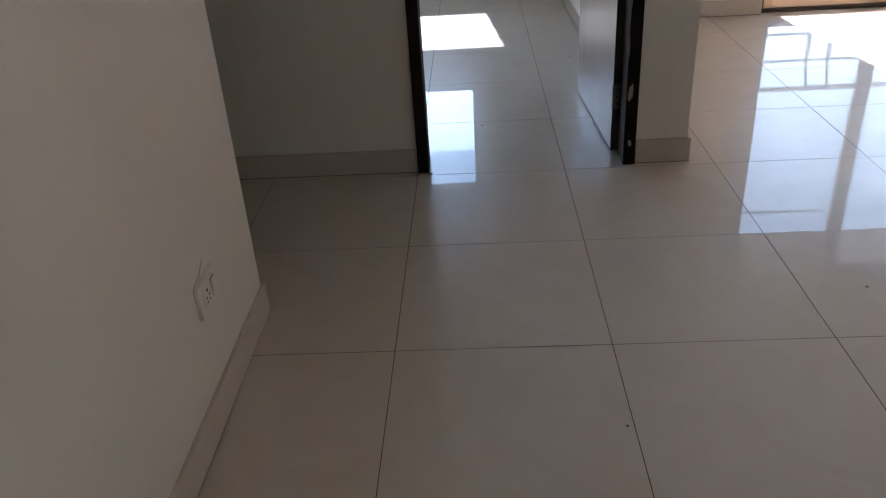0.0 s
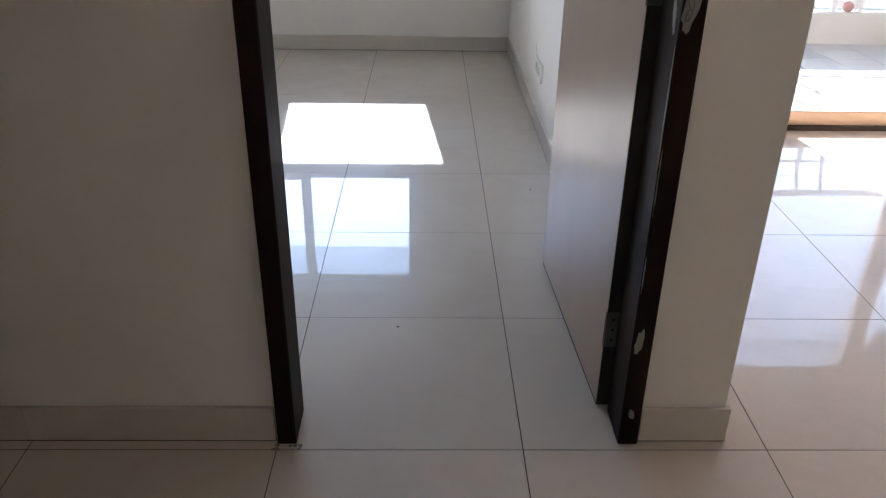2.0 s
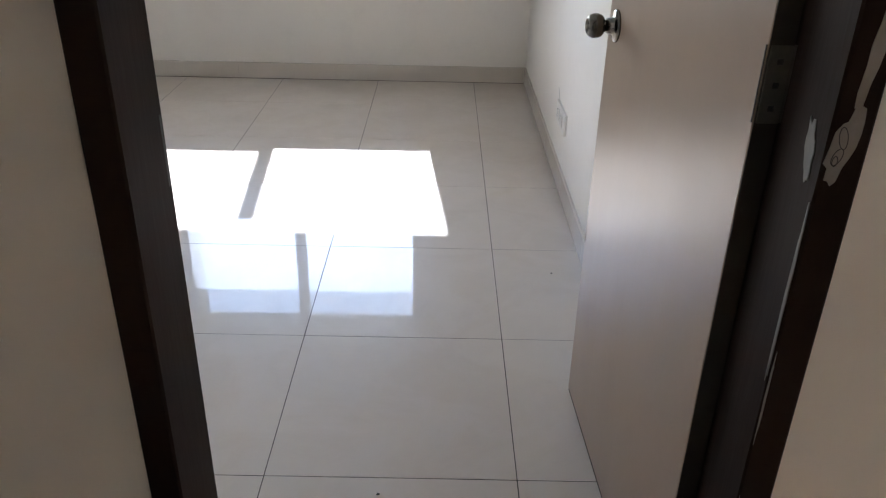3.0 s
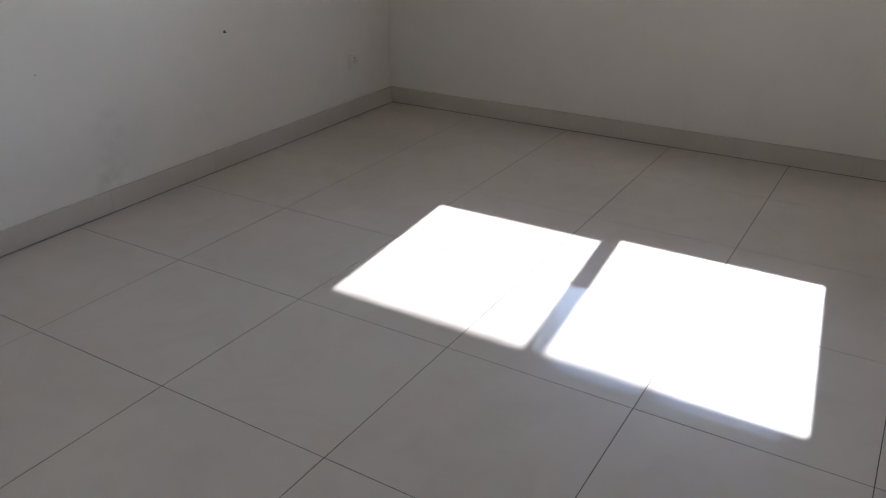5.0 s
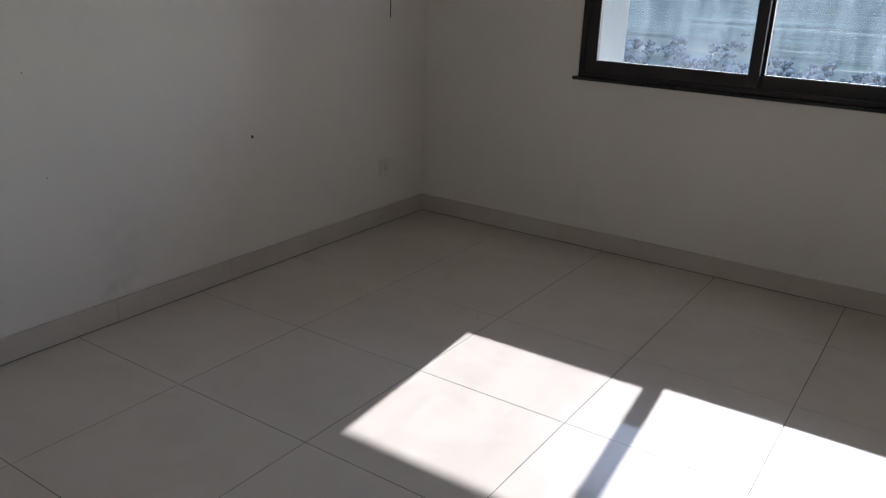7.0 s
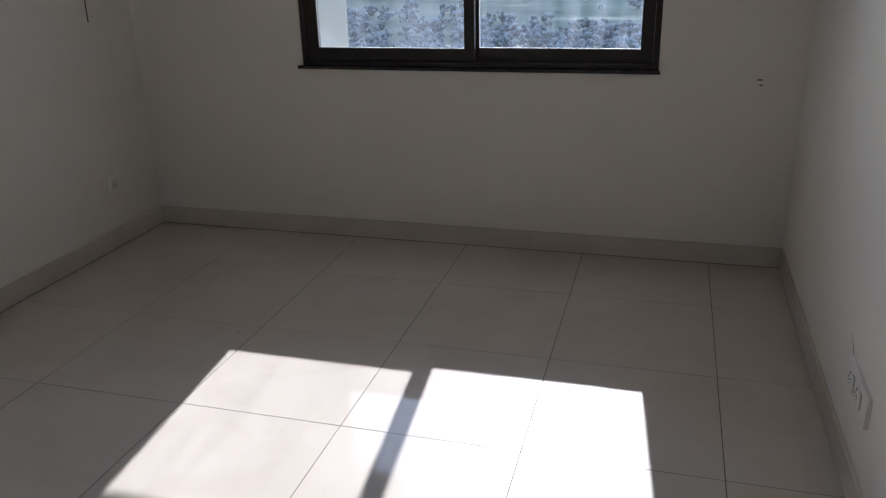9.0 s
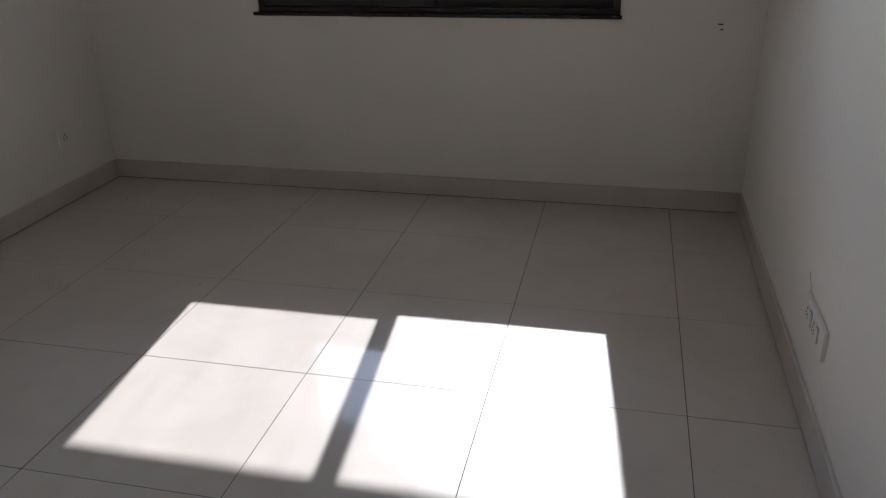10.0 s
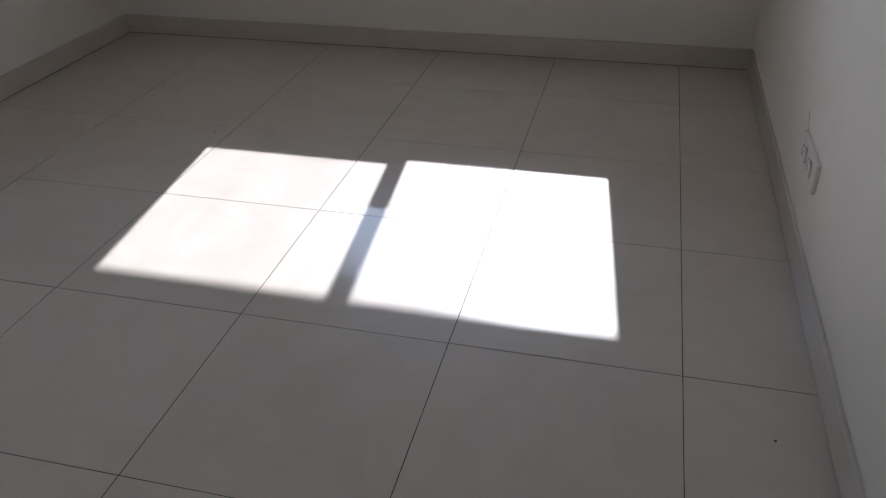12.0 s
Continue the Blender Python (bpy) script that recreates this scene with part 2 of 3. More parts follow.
# ---- plan ----
H = 2.75
BX0, BX1, BY0, BY1 = -2.417, 0.925, 0.182, 4.113      # bedroom faces
HW = 0.042                                           # hall face of the door wall
PX = 1.093                                           # living face of the partition
BALC = 2.405                                         # inner face of the balcony wall
HLX, HLY = -0.412, -0.985                            # corner of the hall's side wall
LX1, LY0 = 4.8, -5.0
CX0 = -3.2

# ---- walls ----
structure("wall_door", boxes((CX0, -0.0, HW, BY0, -0.02, H), (0.885, PX, HW, BY0, -0.02, H), (0.0, 0.885, HW, BY0, 2.105, H)),
          M_WALL, "white painted wall with the bedroom doorway", "wall")
structure("wall_partition", boxes((BX1, PX, BY0, BY1, -0.02, H)), M_WALL, "white painted wall between bedroom and living room", "wall")
structure("wall_bedroom_side", boxes((BX0 - 0.15, BX0, BY0, BY1, -0.02, H)), M_WALL, "white painted bedroom side wall", "wall")
WX0, WX1, WZ0, WZ1, WY1 = -1.447, 0.305, 0.895, 2.1, 4.30
structure("wall_window", boxes((BX0 - 0.15, WX0, BY1, WY1, -0.02, H), (WX1, PX, BY1, WY1, -0.02, H),
                               (WX0, WX1, BY1, WY1, -0.02, WZ0), (WX0, WX1, BY1, WY1, WZ1, H)),
          M_WALL, "white painted bedroom wall with a window opening", "wall")
structure("wall_hall_side", boxes((HLX - 0.15, HLX, LY0, HLY, -0.02, H), (CX0, HLX - 0.15, HLY - 0.15, HLY, -0.02, H)),
          M_WALL, "white painted hall wall ending at an open corner", "wall")
structure("wall_corridor_end", boxes((CX0 - 0.15, CX0, HLY - 0.15, BY0, -0.02, H)), M_WALL, "plain white corridor end wall", "wall")
DX0, DX1, DZ1 = 2.15, 4.54, 2.13
structure("wall_balcony", boxes((PX, DX0, BALC, BALC + 0.17, -0.02, H), (DX1, LX1, BALC, BALC + 0.17, -0.02, H), (DX0, DX1, BALC, BALC + 0.17, DZ1, H)),
          M_WALL, "white painted wall round the balcony door", "wall")
structure("wall_living_side", boxes((LX1, LX1 + 0.15, LY0, BALC + 0.17, -0.02, H)), M_WALL, "plain white living room wall", "wall")
structure("wall_hall_back", boxes((HLX - 0.15, LX1 + 0.15, LY0 - 0.15, LY0, -0.02, H)), M_WALL, "plain white wall behind", "wall")
structure("ceiling", boxes((CX0 - 0.15, LX1 + 0.15, LY0 - 0.15, BALC + 0.17, H, H + 0.15), (BX0 - 0.15, PX, BALC + 0.17, WY1, H, H + 0.15)),
          M_CEIL, "flat white painted ceiling", "ceiling")

# ---- skirting ----
def skirting(name, a, b, n, label="beige ceramic skirting tiles along the wall"):
    """Skirting from a to b with the wall behind; n is the way into the room."""
    base = holder(name, label, "baseboard", kind="structure")
    a, b, n = Vector((*a, 0)), Vector((*b, 0)), Vector((*n, 0))
    d = (b - a).normalized()
    length, s = (b - a).length, 0.0
    m = Matrix((d, n, Vector((0, 0, 1)))).transposed().to_4x4()
    while s < length - 0.01:
        e = min(s + 0.6, length)
        bm = boxes((s + 0.0003, e - 0.0003, 0.0, 0.012, 0.002, 0.1), bevel=0.0015)
        piece = part("skirting_tile", bm, M_SKIRT, base)
        piece.matrix_basis = Matrix.Translation(a) @ m @ Matrix.Translation((0, random.uniform(-0.0003, 0.0003), 0))
        s = e
    joint = part("grout_joint", boxes((0.0, length, 0.0, 0.0112, 0.0004, 0.0028)), M_GROUT, base, "dark grout line under the tiles")
    joint.matrix_basis = Matrix.Translation(a) @ m
    return base


skirting("baseboard_hall", (-0.005, HW), (CX0, HW), (0, -1))
skirting("baseboard_column", (PX + 0.012, HW), (0.887, HW), (0, -1))
skirting("baseboard_partition_living", (PX, BALC), (PX, HW), (1, 0))
skirting("baseboard_balcony", (DX0 - 0.003, BALC), (PX + 0.013, BALC), (0, -1))
skirting("baseboard_hall_side", (HLX, HLY), (HLX, LY0), (1, 0))
skirting("baseboard_corridor", (CX0, HLY), (HLX + 0.012, HLY), (0, 1))
skirting("baseboard_bedroom_right", (BX1, BY1 - 0.013), (BX1, BY0), (-1, 0))
skirting("baseboard_window", (BX1, BY1), (BX0, BY1), (0, -1))
skirting("baseboard_bedroom_left", (BX0, BY0), (BX0, BY1 - 0.013), (1, 0))
skirting("baseboard_bedroom_door", (BX0 + 0.013, BY0), (-0.005, BY0), (0, 1))


# ---- door frame and leaf ----
door = holder("door_1", "open bedroom door with beige laminate leaf and dark frame", "door", kind="structure")


def jamb(name, x0, x1, inner):
    """inner: +1 when the opening lies on the +x side."""
    stop = (x0, x1 + 0.012, 0.018, 0.15, 0.0, 2.105) if inner > 0 else (x0 - 0.012, x1, 0.018, 0.15, 0.0, 2.105)
    rest = (x0, x1, 0.15, 0.192, 0.0, 2.105)
    return part(name, boxes(stop, rest, bevel=0.003), M_FRAME_WOOD, door, "dark brown painted timber frame, chipped")


jamb_l = jamb("jamb", 0.001, 0.034, 1)
jamb_r = jamb("jamb", 0.847, 0.883, -1)
part("frame_head", boxes((0.034, 0.847, 0.018, 0.15, 2.05, 2.105), (0.034, 0.847, 0.15, 0.192, 2.065, 2.105), bevel=0.003), M_FRAME_WOOD, door)

LEAF_W, LEAF_T = 0.785, 0.034
LEAF_M = Matrix.Translation((0.808, 0.168, 0.0)) @ Matrix.Rotation(math.atan2(0.782, -0.040), 4, "Z")
leaf = part("door_leaf", local(boxes((0.0, LEAF_W, -LEAF_T, 0.0, 0.012, 2.045), bevel=0.0015), LEAF_M), M_LEAF, door, "beige wood-grain laminate")
part("leaf_edge", local(boxes((-0.0015, 0.0, -LEAF_T + 0.001, -0.001, 0.01, 2.043)), LEAF_M), M_LEAF_EDGE_SHADE, leaf, "dark brown edge")
part("leaf_edge", local(boxes((LEAF_W, LEAF_W + 0.0015, -LEAF_T + 0.001, -0.001, 0.01, 2.043)), LEAF_M), M_LEAF, leaf)
# dark strip painted in for the shade in the gap under the leaf
part("bottom_edge", local(boxes((0.002, LEAF_W - 0.002, -LEAF_T + 0.001, -0.001, 0.004, 0.0118)), LEAF_M), M_LEAF_EDGE_SHADE, leaf, "dark strip for the shade under the leaf")
# knob on the face that looks to the doorway side
KNOB = LEAF_M @ Matrix.Translation((LEAF_W - 0.066, 0.0, 1.003)) @ Matrix.Rotation(radians(-90), 4, "X")
part("knob_rose", local(lathe([(0.034, 0.0), (0.034, 0.003), (0.032, 0.006), (0.022, 0.008), (0.017, 0.010), (0.016, 0.022), (0.014, 0.022)]), KNOB),
     M_STEEL, leaf, "round brushed steel rose", smooth=True)
part("door_knob", local(lathe([(0.0115, 0.015), (0.0115, 0.026), (0.017, 0.029), (0.0228, 0.034), (0.0258, 0.043), (0.0252, 0.052), (0.0212, 0.060),
                              (0.016, 0.064), (0.0148, 0.0635), (0.0138, 0.060), (0.004, 0.060), (0.0035, 0.062)]), KNOB),
     M_STEEL, leaf, "ball-shaped brushed steel knob", smooth=True)
KNOB_B = LEAF_M @ Matrix.Translation((LEAF_W - 0.066, -LEAF_T, 1.003)) @ Matrix.Rotation(radians(90), 4, "X")
part("knob_rose", local(lathe([(0.034, 0.0), (0.034, 0.003), (0.032, 0.006), (0.017, 0.010), (0.016, 0.022)]), KNOB_B), M_STEEL, leaf, smooth=True)
part("door_knob", local(lathe([(0.0125, 0.018), (0.0125, 0.034), (0.0245, 0.043), (0.0275, 0.052), (0.0225, 0.071), (0.017, 0.075)]), KNOB_B), M_STEEL, leaf, smooth=True)
for hz in (0.19, 1.025, 1.80):
    hb = boxes((0.806, 0.8465, 0.1700, 0.1716, hz, hz + 0.1))
    hinge = part("hinge", hb, M_DULL_STEEL, door, "steel butt hinge")
    part("hinge_pin", tube_into(bmesh.new(), (0.839, 0.176, hz), (0.839, 0.176, hz + 0.1), 0.0055), M_DULL_STEEL, hinge)
    part("hinge_leaf", local(boxes((-0.0032, -0.0016, -LEAF_T + 0.002, -0.003, hz, hz + 0.1)), LEAF_M), M_DULL_STEEL, hinge)
    for sz in (0.02, 0.05, 0.08):
        part("screw", local(boxes((-0.0042, -0.003, -0.022, -0.014, hz + sz - 0.004, hz + sz + 0.004), bevel=0.001), LEAF_M), M_HOLE, hinge)


def chip(parent, mat, centre, axis, w, h, seed, skew=0.0, thick=0.0012):
    """A ragged flake of bare primer lying on a jamb. axis: the way that it faces."""
    rnd = random.Random(seed)
    bm = bmesh.new()
    ring = []
    n = 18
    for k in range(n):
        a = 2 * math.pi * k / n
        r = rnd.uniform(0.7, 1.1)
        u, v = r * w / 2 * math.cos(a), r * h / 2 * math.sin(a)
        u += skew * v
        p = Vector((u, 0, v)) if axis == "y" else Vector((0, u, v))
        ring.append(bm.verts.new(Vector(centre) + p))
    f = bm.faces.new(ring)
    ex = bmesh.ops.extrude_face_region(bm, geom=[f])
    out = Vector((0, -thick, 0)) if axis == "y" else Vector((-thick, 0, 0))
    for g in ex["geom"]:
        if isinstance(g, bmesh.types.BMVert):
            g.co += out
    bmesh.ops.recalc_face_normals(bm, faces=bm.faces)
    return part("paint_chip", bm, mat, parent, "bare grey primer where paint flaked off")


for n, (c, ax, w, h, sk) in enumerate([((0.851, 0.018, 0.305), "y", 0.02, 0.075, 0.1), ((0.858, 0.018, 0.095), "y", 0.016, 0.032, 0.0),
                                       ((0.853, 0.018, 1.045), "y", 0.03, 0.10, 0.15), ((0.864, 0.018, 1.16), "y", 0.016, 0.16, 0.08),
                                       ((0.8375, 0.018, 0.7), "y", 0.003, 0.16, 0.0), ((0.8375, 0.018, 0.48), "y", 0.003, 0.10, 0.0),
                                       ((0.835, 0.055, 1.03), "x", 0.028, 0.08, 0.2), ((0.835, 0.024, 0.85), "x", 0.008, 0.25, 0.0)]):
    chip(jamb_r, M_CHIP, c, ax, w, h, n + 3, sk)
for cx, cz, rx, rz, lean in ((0.849, 1.035, 0.0055, 0.010, 0.25), (0.851, 1.057, 0.005, 0.013, -0.2), (0.8475, 1.03, 0.003, 0.006, 0.0)):
    bm = bmesh.new()
    ring = [(cx + rx * math.cos(k * math.pi / 8) + lean * rz * math.sin(k * math.pi / 8), 0.0166, cz + rz * math.sin(k * math.pi / 8)) for k in range(17)]
    for a, b in zip(ring, ring[1:]):
        tube_into(bm, a, b, 0.0005, 5)
    part("pen_loop", bm, M_HOLE, jamb_r, "dark pen scribble on the bare primer")
for k in range(9):
    rnd = random.Random(70 + k)
    bm = bmesh.new()
    bmesh.ops.create_icosphere(bm, subdivisions=1, radius=rnd.uniform(0.003, 0.0065))
    for v in bm.verts:
        v.co = Vector((v.co.x * rnd.uniform(0.8, 1.5), v.co.y * rnd.uniform(0.7, 1.2), max(-0.001, v.co.z * 0.6)))
    lump = part("mortar_lump", local(bm, Matrix.Translation((rnd.uniform(-0.012, 0.058), rnd.uniform(-0.004, 0.017), 0.001))), M_CHIP)
    tagged(lump, "small grey crumb of mortar by the door frame", "debris", group="mortar crumbs at the frame")
strike = part("strike_plate", boxes((0.0335, 0.0355, 0.154, 0.184, 0.915, 1.015), bevel=0.0009, seg=2), M_TARNISH, jamb_l, "dull steel strike plate")
part("strike_hole", boxes((0.0354, 0.0362, 0.161, 0.177, 0.945, 0.985)), M_HOLE, strike)


# ---- window ----
win = holder("window_1", "dark aluminium sliding window with dusty glass panes", "window", kind="structure")
part("window_sill", boxes((WX0 - 0.02, WX1 + 0.008, BY1 - 0.022, WY1 + 0.03, WZ0 - 0.002, 0.910), bevel=0.003), M_GRANITE, win, "polished black granite sill")
FY0, FY1 = 4.122, 4.222
wf = part("window_frame", boxes((WX0, WX1, FY0, FY1, 0.910, 0.932), (WX0, WX1, FY0, FY1, 2.065, WZ1),
                                (WX0, WX0 + 0.028, FY0, FY1, 0.932, 2.065), (WX1 - 0.028, WX1, FY0, FY1, 0.932, 2.065), bevel=0.002), M_WIN, win)
part("track", boxes((WX0 + 0.028, WX1 - 0.028, 4.168, 4.172, 0.932, 0.942)), M_WIN, wf)


def sash(x0, x1, gx0, gx1, y, gz0, name):
    z0, z1, gz1 = 0.936, 2.062, 2.0
    s = part(name, boxes((x0, gx0, y - 0.016, y + 0.016, z0, z1), (gx1, x1, y - 0.016, y + 0.016, z0, z1),
                         (gx0, gx1, y - 0.016, y + 0.016, z0, gz0), (gx0, gx1, y - 0.016, y + 0.016, gz1, z1), bevel=0.0015), M_WIN, win)
    g = part("pane", boxes((gx0 - 0.004, gx1 + 0.004, y - 0.0025, y + 0.0025, gz0 - 0.004, gz1 + 0.004)), M_GLASS, s, "dusty bluish glass")
    part("gasket", boxes((gx0, gx1, y - 0.0165, y - 0.004, gz0 - 0.001, gz0 + 0.003)), M_GASKET, s)
    return s


sash(WX0 + 0.03, -0.552, -1.357, -0.603, 4.148, 0.994, "sash")
sash(-0.600, WX1 - 0.03, -0.539, 0.218, 4.192, 0.993, "sash")
part("latch", boxes((-0.585, -0.57, 4.118, 4.132, 1.45, 1.55), bevel=0.003), M_DULL_STEEL, win)

# ---- outside of the bedroom window ----
structure("exterior_overhang", boxes((-2.6, PX, WY1, 5.1, 2.35, 2.55), bevel=0.004), M_EXT, "weathered rendered slab over the window", "overhang")
structure("exterior_fin", boxes((-1.74, -1.585, WY1, 5.085, -3.0, 2.35), bevel=0.004), M_EXT, "weathered rendered fin wall beside the window", "wall")


# ---- balcony door ----
bd = holder("door_2", "bronze aluminium sliding balcony door with clear glass", "door", kind="structure")
GY = BALC + 0.075
part("door_track", boxes((DX0, DX1, BALC + 0.03, BALC + 0.13, -0.01, 0.022), bevel=0.002), M_BRONZE_DK, bd, "dark bronze floor track")
bf = part("door_frame", boxes((DX0, DX0 + 0.02, BALC + 0.03, BALC + 0.13, 0.022, DZ1), (DX1 - 0.02, DX1, BALC + 0.03, BALC + 0.13, 0.022, DZ1),
                              (DX0, DX1, BALC + 0.03, BALC + 0.13, DZ1 - 0.04, DZ1), bevel=0.002), M_BRONZE_DK, bd)


def panel(x0, x1, y):
    s = 0.052
    p = part("sliding_panel", boxes((x0, x0 + s, y - 0.018, y + 0.018, 0.026, DZ1 - 0.045), (x1 - s, x1, y - 0.018, y + 0.018, 0.026, DZ1 - 0.045),
                                    (x0 + s, x1 - s, y - 0.018, y + 0.018, 0.026, 0.10), (x0 + s, x1 - s, y - 0.018, y + 0.018, DZ1 - 0.11, DZ1 - 0.045), bevel=0.003),
             M_BRONZE, bd, "bronze anodised panel frame")
    g = part("pane", boxes((x0 + s - 0.004, x1 - s + 0.004, y - 0.003, y + 0.003, 0.096, DZ1 - 0.106)), M_GLASS_B, p, "clear glass")


panel(DX0 + 0.022, 2.985, BALC + 0.057)
panel(2.905, 3.78, BALC + 0.103)
panel(3.70, DX1 - 0.022, BALC + 0.057)

# ---- balcony ----
PARY, PARH = 4.52, 0.214
structure("balcony_slab", boxes((PX, 5.0, BALC + 0.13, PARY + 0.2, -0.25, -0.035)), M_EXT, "concrete balcony slab", "floor")
structure("balcony_parapet", boxes((PX, 5.0, PARY, PARY + 0.12, -0.035, PARH), bevel=0.006), M_EXT, "stained pale rendered balcony parapet", "wall")
structure("balcony_side", boxes((5.0, 5.12, BALC + 0.17, PARY + 0.12, -0.035, 2.6)), M_EXT, "rendered balcony end wall", "wall")
structure("balcony_outer_wall", boxes((PX - 0.14, PX, WY1, PARY + 0.12, -3.0, 2.55)), M_EXT, "rendered outer wall beside the balcony", "wall")
structure("balcony_overhang", boxes((PX, 5.0, BALC + 0.17, 3.49, 2.25, 2.6)), M_EXT, "rendered slab over the balcony", "overhang")
rail = holder("balcony_railing", "pale painted steel railing on the balcony parapet", "railing", at=(3.0, PARY + 0.06, PARH))
rail_inv = Matrix.Translation((-3.0, -(PARY + 0.06), -PARH))


def rail_part(name, bm):
    return part(name, local(bm, rail_inv), M_RAIL, rail)


for z in (0.73, 0.985):
    rail_part("rail_bar", tube_into(bmesh.new(), (PX + 0.02, PARY + 0.06, z), (4.98, PARY + 0.06, z), 0.012))
rail_part("top_rail", boxes((PX + 0.02, 4.98, PARY - 0.05, PARY + 0.01, 1.215, 1.25), bevel=0.006))
for x in (1.4, 1.6, 2.4, 2.6, 3.4, 3.6, 4.4, 4.6):
    bm = boxes((x - 0.016, x + 0.016, PARY + 0.045, PARY + 0.075, PARH, 1.02), bevel=0.003)
    tube_into(bm, (x, PARY + 0.06, 1.01), (x, PARY - 0.02, 1.22), 0.015, 10)
    rail_part("post", bm)
# assumed sheet, added so that the floor by the parapet falls into solid shade
sheet = rail_part("infill_panel", boxes((PX + 0.02, 4.98, PARY + 0.085, PARY + 0.091, PARH + 0.02, 0.625)))
sheet.data.materials[0] = M_SHEET
rod = part("clothes_rod", tube_into(bmesh.new(), (PX, 3.415, 2.0), (5.0, 3.415, 2.0), 0.008, 10), M_RAIL)
tagged(rod, "thin pale clothes rod across the balcony", "rod")
ball = part("float_ball", local(lathe([(0.012, -0.04), (0.032, -0.028), (0.042, 0.0), (0.036, 0.022), (0.014, 0.036)], 20), Matrix.Translation((3.50, PARY + 0.04, PARH + 0.04))), M_BULB, smooth=True)
tagged(ball, "dusty pink plastic ball on the balcony parapet", "ball")

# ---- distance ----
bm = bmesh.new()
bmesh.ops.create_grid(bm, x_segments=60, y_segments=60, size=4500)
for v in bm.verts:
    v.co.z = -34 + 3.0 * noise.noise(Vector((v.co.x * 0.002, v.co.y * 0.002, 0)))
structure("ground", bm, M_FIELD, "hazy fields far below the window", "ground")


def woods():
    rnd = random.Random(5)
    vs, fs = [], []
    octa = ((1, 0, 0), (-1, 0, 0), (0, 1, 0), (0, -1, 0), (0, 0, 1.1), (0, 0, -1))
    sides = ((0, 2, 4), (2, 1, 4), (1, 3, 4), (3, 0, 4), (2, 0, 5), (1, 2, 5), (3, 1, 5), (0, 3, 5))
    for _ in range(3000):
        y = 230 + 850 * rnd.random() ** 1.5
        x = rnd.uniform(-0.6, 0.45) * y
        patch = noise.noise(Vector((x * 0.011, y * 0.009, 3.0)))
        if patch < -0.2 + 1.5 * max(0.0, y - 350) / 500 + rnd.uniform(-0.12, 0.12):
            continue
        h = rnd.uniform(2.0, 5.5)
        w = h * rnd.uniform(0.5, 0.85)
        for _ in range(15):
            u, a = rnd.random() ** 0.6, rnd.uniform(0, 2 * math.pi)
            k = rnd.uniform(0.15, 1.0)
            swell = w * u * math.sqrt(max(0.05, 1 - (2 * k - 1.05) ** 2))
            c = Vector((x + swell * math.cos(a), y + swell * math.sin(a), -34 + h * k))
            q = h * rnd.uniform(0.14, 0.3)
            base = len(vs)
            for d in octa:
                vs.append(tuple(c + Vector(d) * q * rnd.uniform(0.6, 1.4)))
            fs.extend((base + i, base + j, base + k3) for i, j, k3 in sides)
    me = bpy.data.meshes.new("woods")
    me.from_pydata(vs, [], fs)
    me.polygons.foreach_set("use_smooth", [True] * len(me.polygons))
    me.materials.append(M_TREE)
    return tagged(new("woods", me), "distant scrub and trees, haze put into their bluish colour", "trees", kind="stuff")


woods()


# ---- switches and sockets ----
def plate(name, label, m, w, h, modules):
    """A wall plate facing local +z of m, with modules of (kind, x, width)."""
    th = holder(name, label, "socket" if "socket" in name else "switch")
    th.matrix_basis = m
    body = part("plate", boxes((-w / 2, w / 2, -h / 2, h / 2, 0.0, 0.012), bevel=0.0025, seg=2), M_PLASTIC, th)
    for kind, x, mw in modules:
        if kind == "socket":
            insert = part("socket_face", boxes((x - mw / 2, x + mw / 2, -0.024, 0.024, 0.0119, 0.0138), bevel=0.0008), M_PLASTIC, th)
            for hx, hy, r in ((0, 0.013, 0.0046), (-0.0105, -0.003, 0.0036), (0.0105, -0.003, 0.0036), (-0.0095, -0.0145, 0.0032), (0.0095, -0.0145, 0.0032)):
                part("socket_hole", tube_into(bmesh.new(), (x + hx, hy, 0.0136), (x + hx, hy, 0.0142), r, 12), M_HOLE, insert)
        elif kind == "switch":
            part("gap_line", boxes((x - mw / 2 - 0.0009, x + mw / 2 + 0.0009, -0.0234, 0.0234, 0.0116, 0.0122)), M_HOLE, th, "dark gap round the rocker")
            part("rocker", local(boxes((-mw / 2, mw / 2, -0.0225, 0.0225, 0.0, 0.0045), bevel=0.001), Matrix.Translation((x, 0, 0.0118)) @ Matrix.Rotation(radians(3), 4, "X")), M_PLASTIC, th)
        elif kind == "knob":
            part("regulator_knob", local(lathe([(0.014, 0.0), (0.014, 0.003), (0.011, 0.004), (0.010, 0.014), (0.007, 0.016)], 20), Matrix.Translation((x, 0, 0.0118))), M_PLASTIC, th, smooth=True)
        elif kind == "jack":
            j = part("jack_face", boxes((x - mw / 2, x + mw / 2, -0.023, 0.023, 0.0119, 0.0136), bevel=0.0008), M_PLASTIC, th)
            for yy in (-0.011, 0.008):
                part("jack_frame", boxes((x - 0.008, x + 0.008, yy - 0.007, yy + 0.007, 0.0135, 0.0142)), M_GASKET, j)
    return th


def on_wall(x, y, z, n):
    """A pose on a wall: local +z is the way n out of it, local y is up."""
    n = Vector(n)
    up = Vector((0, 0, 1))
    r = up.cross(n)
    m = Matrix((r, up, n)).transposed().to_4x4()
    return Matrix.Translation((x, y, z)) @ m


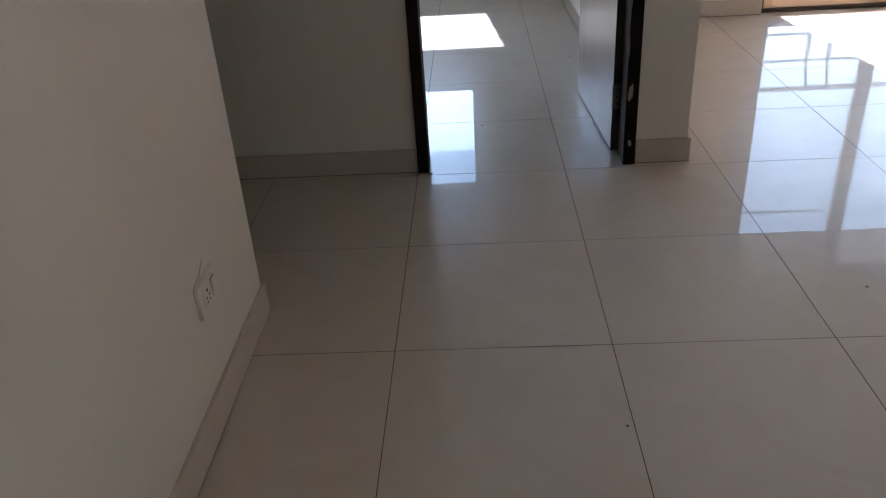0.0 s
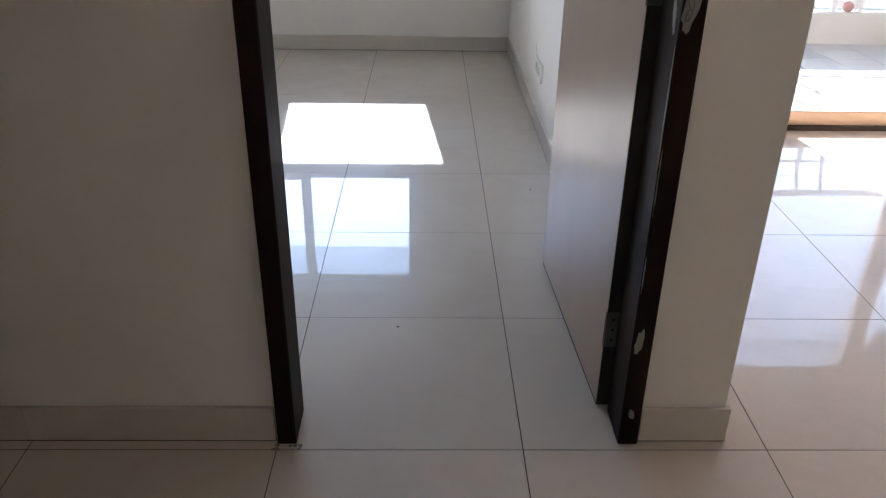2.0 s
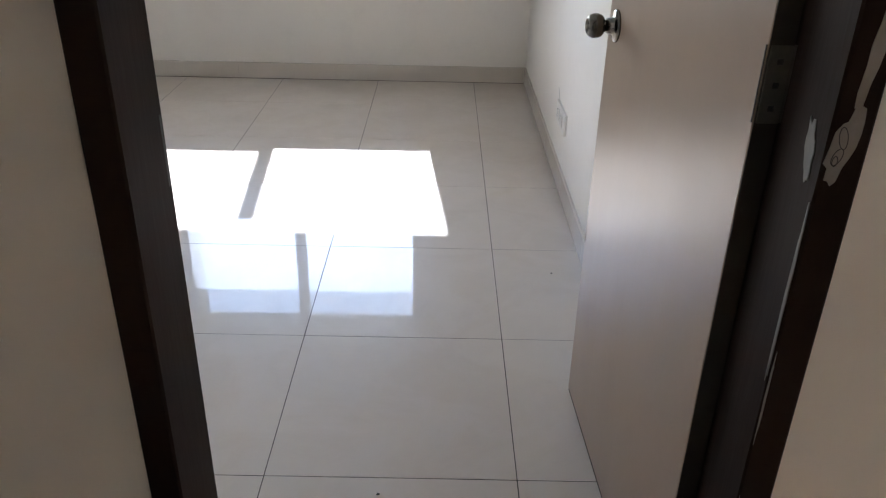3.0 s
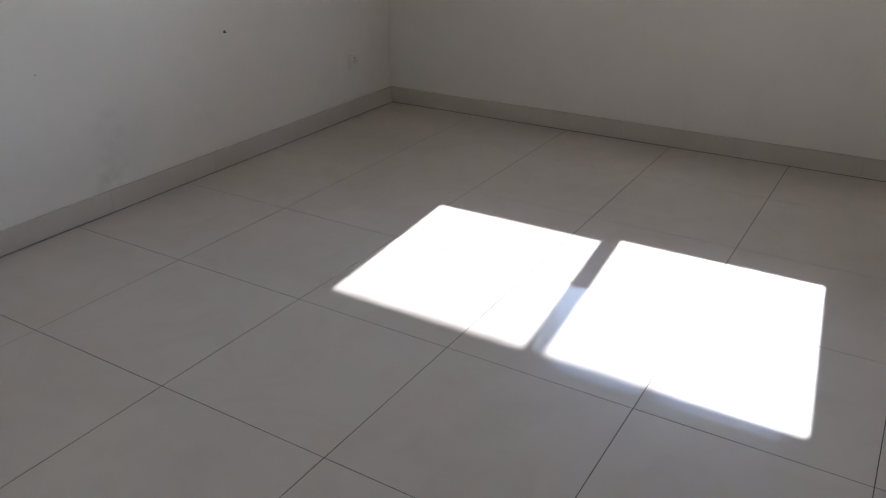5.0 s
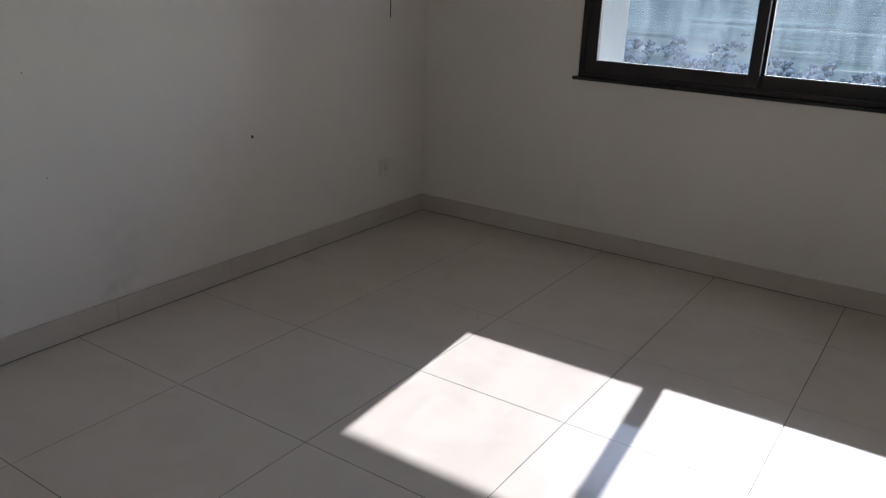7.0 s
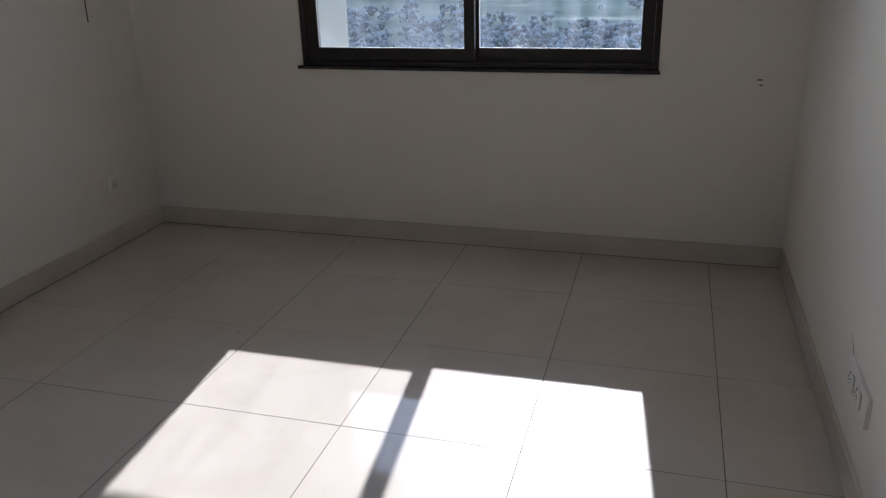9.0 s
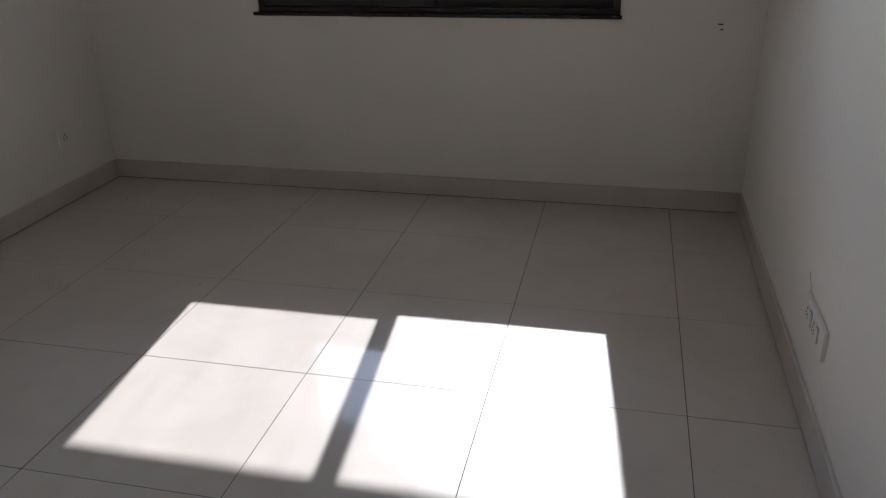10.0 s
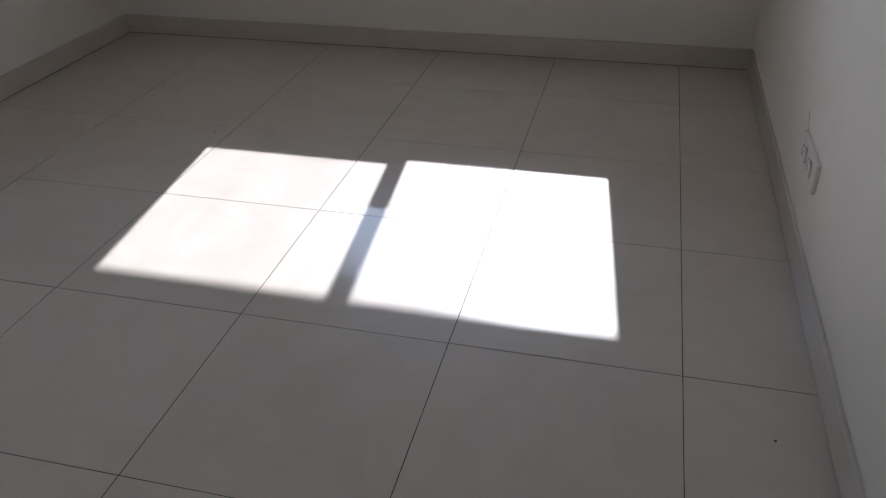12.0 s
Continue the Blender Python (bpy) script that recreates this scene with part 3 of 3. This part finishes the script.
plate("wall_socket", "white socket with switch low on the hall wall", on_wall(HLX, -1.40, 0.338, (1, 0, 0)), 0.125, 0.085, [("socket", -0.014, 0.05), ("switch", 0.032, 0.024)])
plate("wall_socket", "white double socket plate low on the bedroom wall", on_wall(BX1, 2.48, 0.298, (-1, 0, 0)), 0.255, 0.088,
      [("socket", -0.076, 0.048), ("switch", -0.035, 0.024), ("socket", 0.016, 0.048), ("switch", 0.058, 0.024)])
plate("wall_socket", "white socket with switch low on the bedroom wall", on_wall(BX0, 1.135, 0.312, (1, 0, 0)), 0.125, 0.085, [("socket", -0.012, 0.048), ("switch", 0.028, 0.024)])
plate("data_socket", "white telephone jack plate beside the socket", on_wall(BX0, 1.245, 0.332, (1, 0, 0)), 0.085, 0.085, [("jack", 0.0, 0.045)])
plate("wall_socket", "white socket low near the bedroom corner", on_wall(BX0, 3.735, 0.335, (1, 0, 0)), 0.09, 0.085, [("socket", 0.0, 0.05)])
plate("fan_switch", "white switch plate with a fan regulator knob", on_wall(BX0, 1.18, 1.145, (1, 0, 0)), 0.215, 0.088,
      [("knob", -0.052, 0.03), ("switch", -0.005, 0.024), ("switch", 0.040, 0.056)])

# ---- small marks ----
def crack(m, points, w=0.0016):
    """A fine plaster crack in the wall plane of m, through points of (x, y)."""
    bm = bmesh.new()
    for (xa, ya), (xb, yb) in zip(points, points[1:]):
        tube_into(bm, m @ Vector((xa, ya, 0.0)), m @ Vector((xb, yb, 0.0)), w / 2, 6)
    return tagged(part("plaster_crack", bm, M_MARK), "thin dark plaster crack above the wall socket", "crack", group="cracks above sockets")


crack(on_wall(HLX, -1.40, 0.338, (1, 0, 0)), [(-0.062, 0.034), (-0.05, 0.046), (-0.01, 0.049), (0.012, 0.062), (0.03, 0.074)])
crack(on_wall(BX1, 2.48, 0.298, (-1, 0, 0)), [(-0.126, 0.043), (-0.143, 0.056), (-0.178, 0.083)])
part_nail = part("nail", tube_into(tube_into(bmesh.new(), (BX0 - 0.005, 2.754, 0.652), (BX0 + 0.010, 2.754, 0.649), 0.0035, 8),
                                   (BX0 - 0.001, 2.754, 0.651), (BX0 + 0.0012, 2.754, 0.651), 0.0075, 10), M_DULL_STEEL)
tagged(part_nail, "dark screw stub sticking out of the wall", "nail")
for y, z in ((1.727, 1.022), (1.767, 0.643)):
    dot = part("nail", tube_into(bmesh.new(), (BX0 - 0.004, y, z), (BX0 + 0.002, y, z - 0.0005), 0.0022, 8), M_MARK)
    tagged(dot, "tiny dark nail head in the bedroom wall", "nail")
for x, z, w in ((0.738, 0.875, 0.024), (0.745, 0.852, 0.013)):
    slot = part("wall_plug", boxes((x - w / 2, x + w / 2, BY1 - 0.0015, BY1 + 0.004, z - 0.003, z + 0.003), bevel=0.0012), M_MARK)
    tagged(slot, "small dark fixing plug in the window wall", "wall plug", group="plugs in the window wall")
tack = part("nail", tube_into(bmesh.new(), (BX0 - 0.004, 1.024, 0.678), (BX0 + 0.004, 1.024, 0.677), 0.0035, 8), M_MARK)
tagged(tack, "small dark nail stub on the bedroom wall", "nail")
bm = bmesh.new()
pts = [(BX0 + 0.004, 3.775 + 0.006 * math.sin(z * 5), z) for z in (1.15, 1.3, 1.5, 1.8, 2.2, H)]
for a, b in zip(pts, pts[1:]):
    tube_into(bm, a, b, 0.0025, 6)
tagged(part("cable", bm, M_CABLE), "thin dark cable hanging down the bedroom wall", "cable")

for k, (x, y) in enumerate(((-2.148, 3.781), (0.275, 0.545), (0.583, -1.529), (1.388, -0.955), (-1.27, 2.93), (0.80, 1.62))):
    r = random.Random(40 + k)
    bm = lathe([(0.0012, 0.0), (0.004 * r.uniform(0.7, 1.1), 0.0008), (0.003, 0.0028), (0.001, 0.0036)], 7)
    for v in bm.verts:
        v.co.x *= r.uniform(0.8, 1.5)
    speck = part("crumb", local(bm, Matrix.Translation((x, y, 0.0002))), M_MARK)
    tagged(speck, "tiny dark crumb of dirt on the floor", "debris", group="crumbs on the floor")

# ---- floor tiles ----
floor = structure("floor", boxes((CX0 - 0.1, LX1 + 0.1, LY0 - 0.1, BALC + 0.03, -0.12, -0.0009), (BX0 - 0.1, PX - 0.02, BALC + 0.03, WY1 - 0.02, -0.12, -0.0009)),
                  M_GROUT, "polished cream vitrified floor tiles with dark joints", "floor")
TILE, GAP = 0.6, 0.0019
tile_meshes = {}


def tile(x0, x1, y0, y1):
    w, d = x1 - x0, y1 - y0
    if w < 0.02 or d < 0.02:
        return
    key = (round(w, 3), round(d, 3))
    if key not in tile_meshes:
        tile_meshes[key] = mesh_of("tile", boxes((-w / 2, w / 2, -d / 2, d / 2, -0.01, 0.0), bevel=0.0006), M_TILE)
    ob = new("tile", tile_meshes[key])
    ob.parent = floor
    ob.location = ((x0 + x1) / 2, (y0 + y1) / 2, 0.0)
    ob.rotation_euler = (random.gauss(0, 0.0003), random.gauss(0, 0.0003), 0)
    ob.scale = (1 - random.uniform(0.0, 0.001), 1 - random.uniform(0.0, 0.001), 1)


def tiled(rx0, rx1, ry0, ry1):
    for i in range(math.floor(rx0 / TILE), math.ceil(rx1 / TILE)):
        for j in range(math.floor(ry0 / TILE), math.ceil(ry1 / TILE)):
            tile(max(rx0, i * TILE + GAP / 2), min(rx1, (i + 1) * TILE - GAP / 2),
                 max(ry0, j * TILE + GAP / 2), min(ry1, (j + 1) * TILE - GAP / 2))


tiled(-2.4 - 0.03, LX1 + 0.01, 0.0, 2.4)
tiled(-2.4 - 0.03, PX - 0.02, 2.4, BY1 + 0.01)
tiled(PX - 0.018, LX1 + 0.01, 2.4, BALC + 0.028)
tiled(-0.6, LX1 + 0.01, LY0 - 0.01, 0.0)
tiled(CX0 - 0.01, -0.6, -1.2, 0.0)
tiled(CX0 - 0.01, -2.43, 0.0, HW)

# ---- balcony tiles ----
bt = structure("balcony_floor", boxes((PX, 5.0, BALC + 0.13, PARY, -0.035, -0.024)), M_GROUT, "pale matt balcony floor tiles", "floor")
bt_mesh = mesh_of("tile", boxes((-0.148, 0.148, -0.148, 0.148, -0.008, 0.004), bevel=0.001), M_BALC)
for i in range(12):
    for j in range(7):
        ob = new("tile", bt_mesh)
        ob.parent = bt
        ob.location = (PX + 0.16 + 0.3 * i, BALC + 0.29 + 0.3 * j, -0.0205)
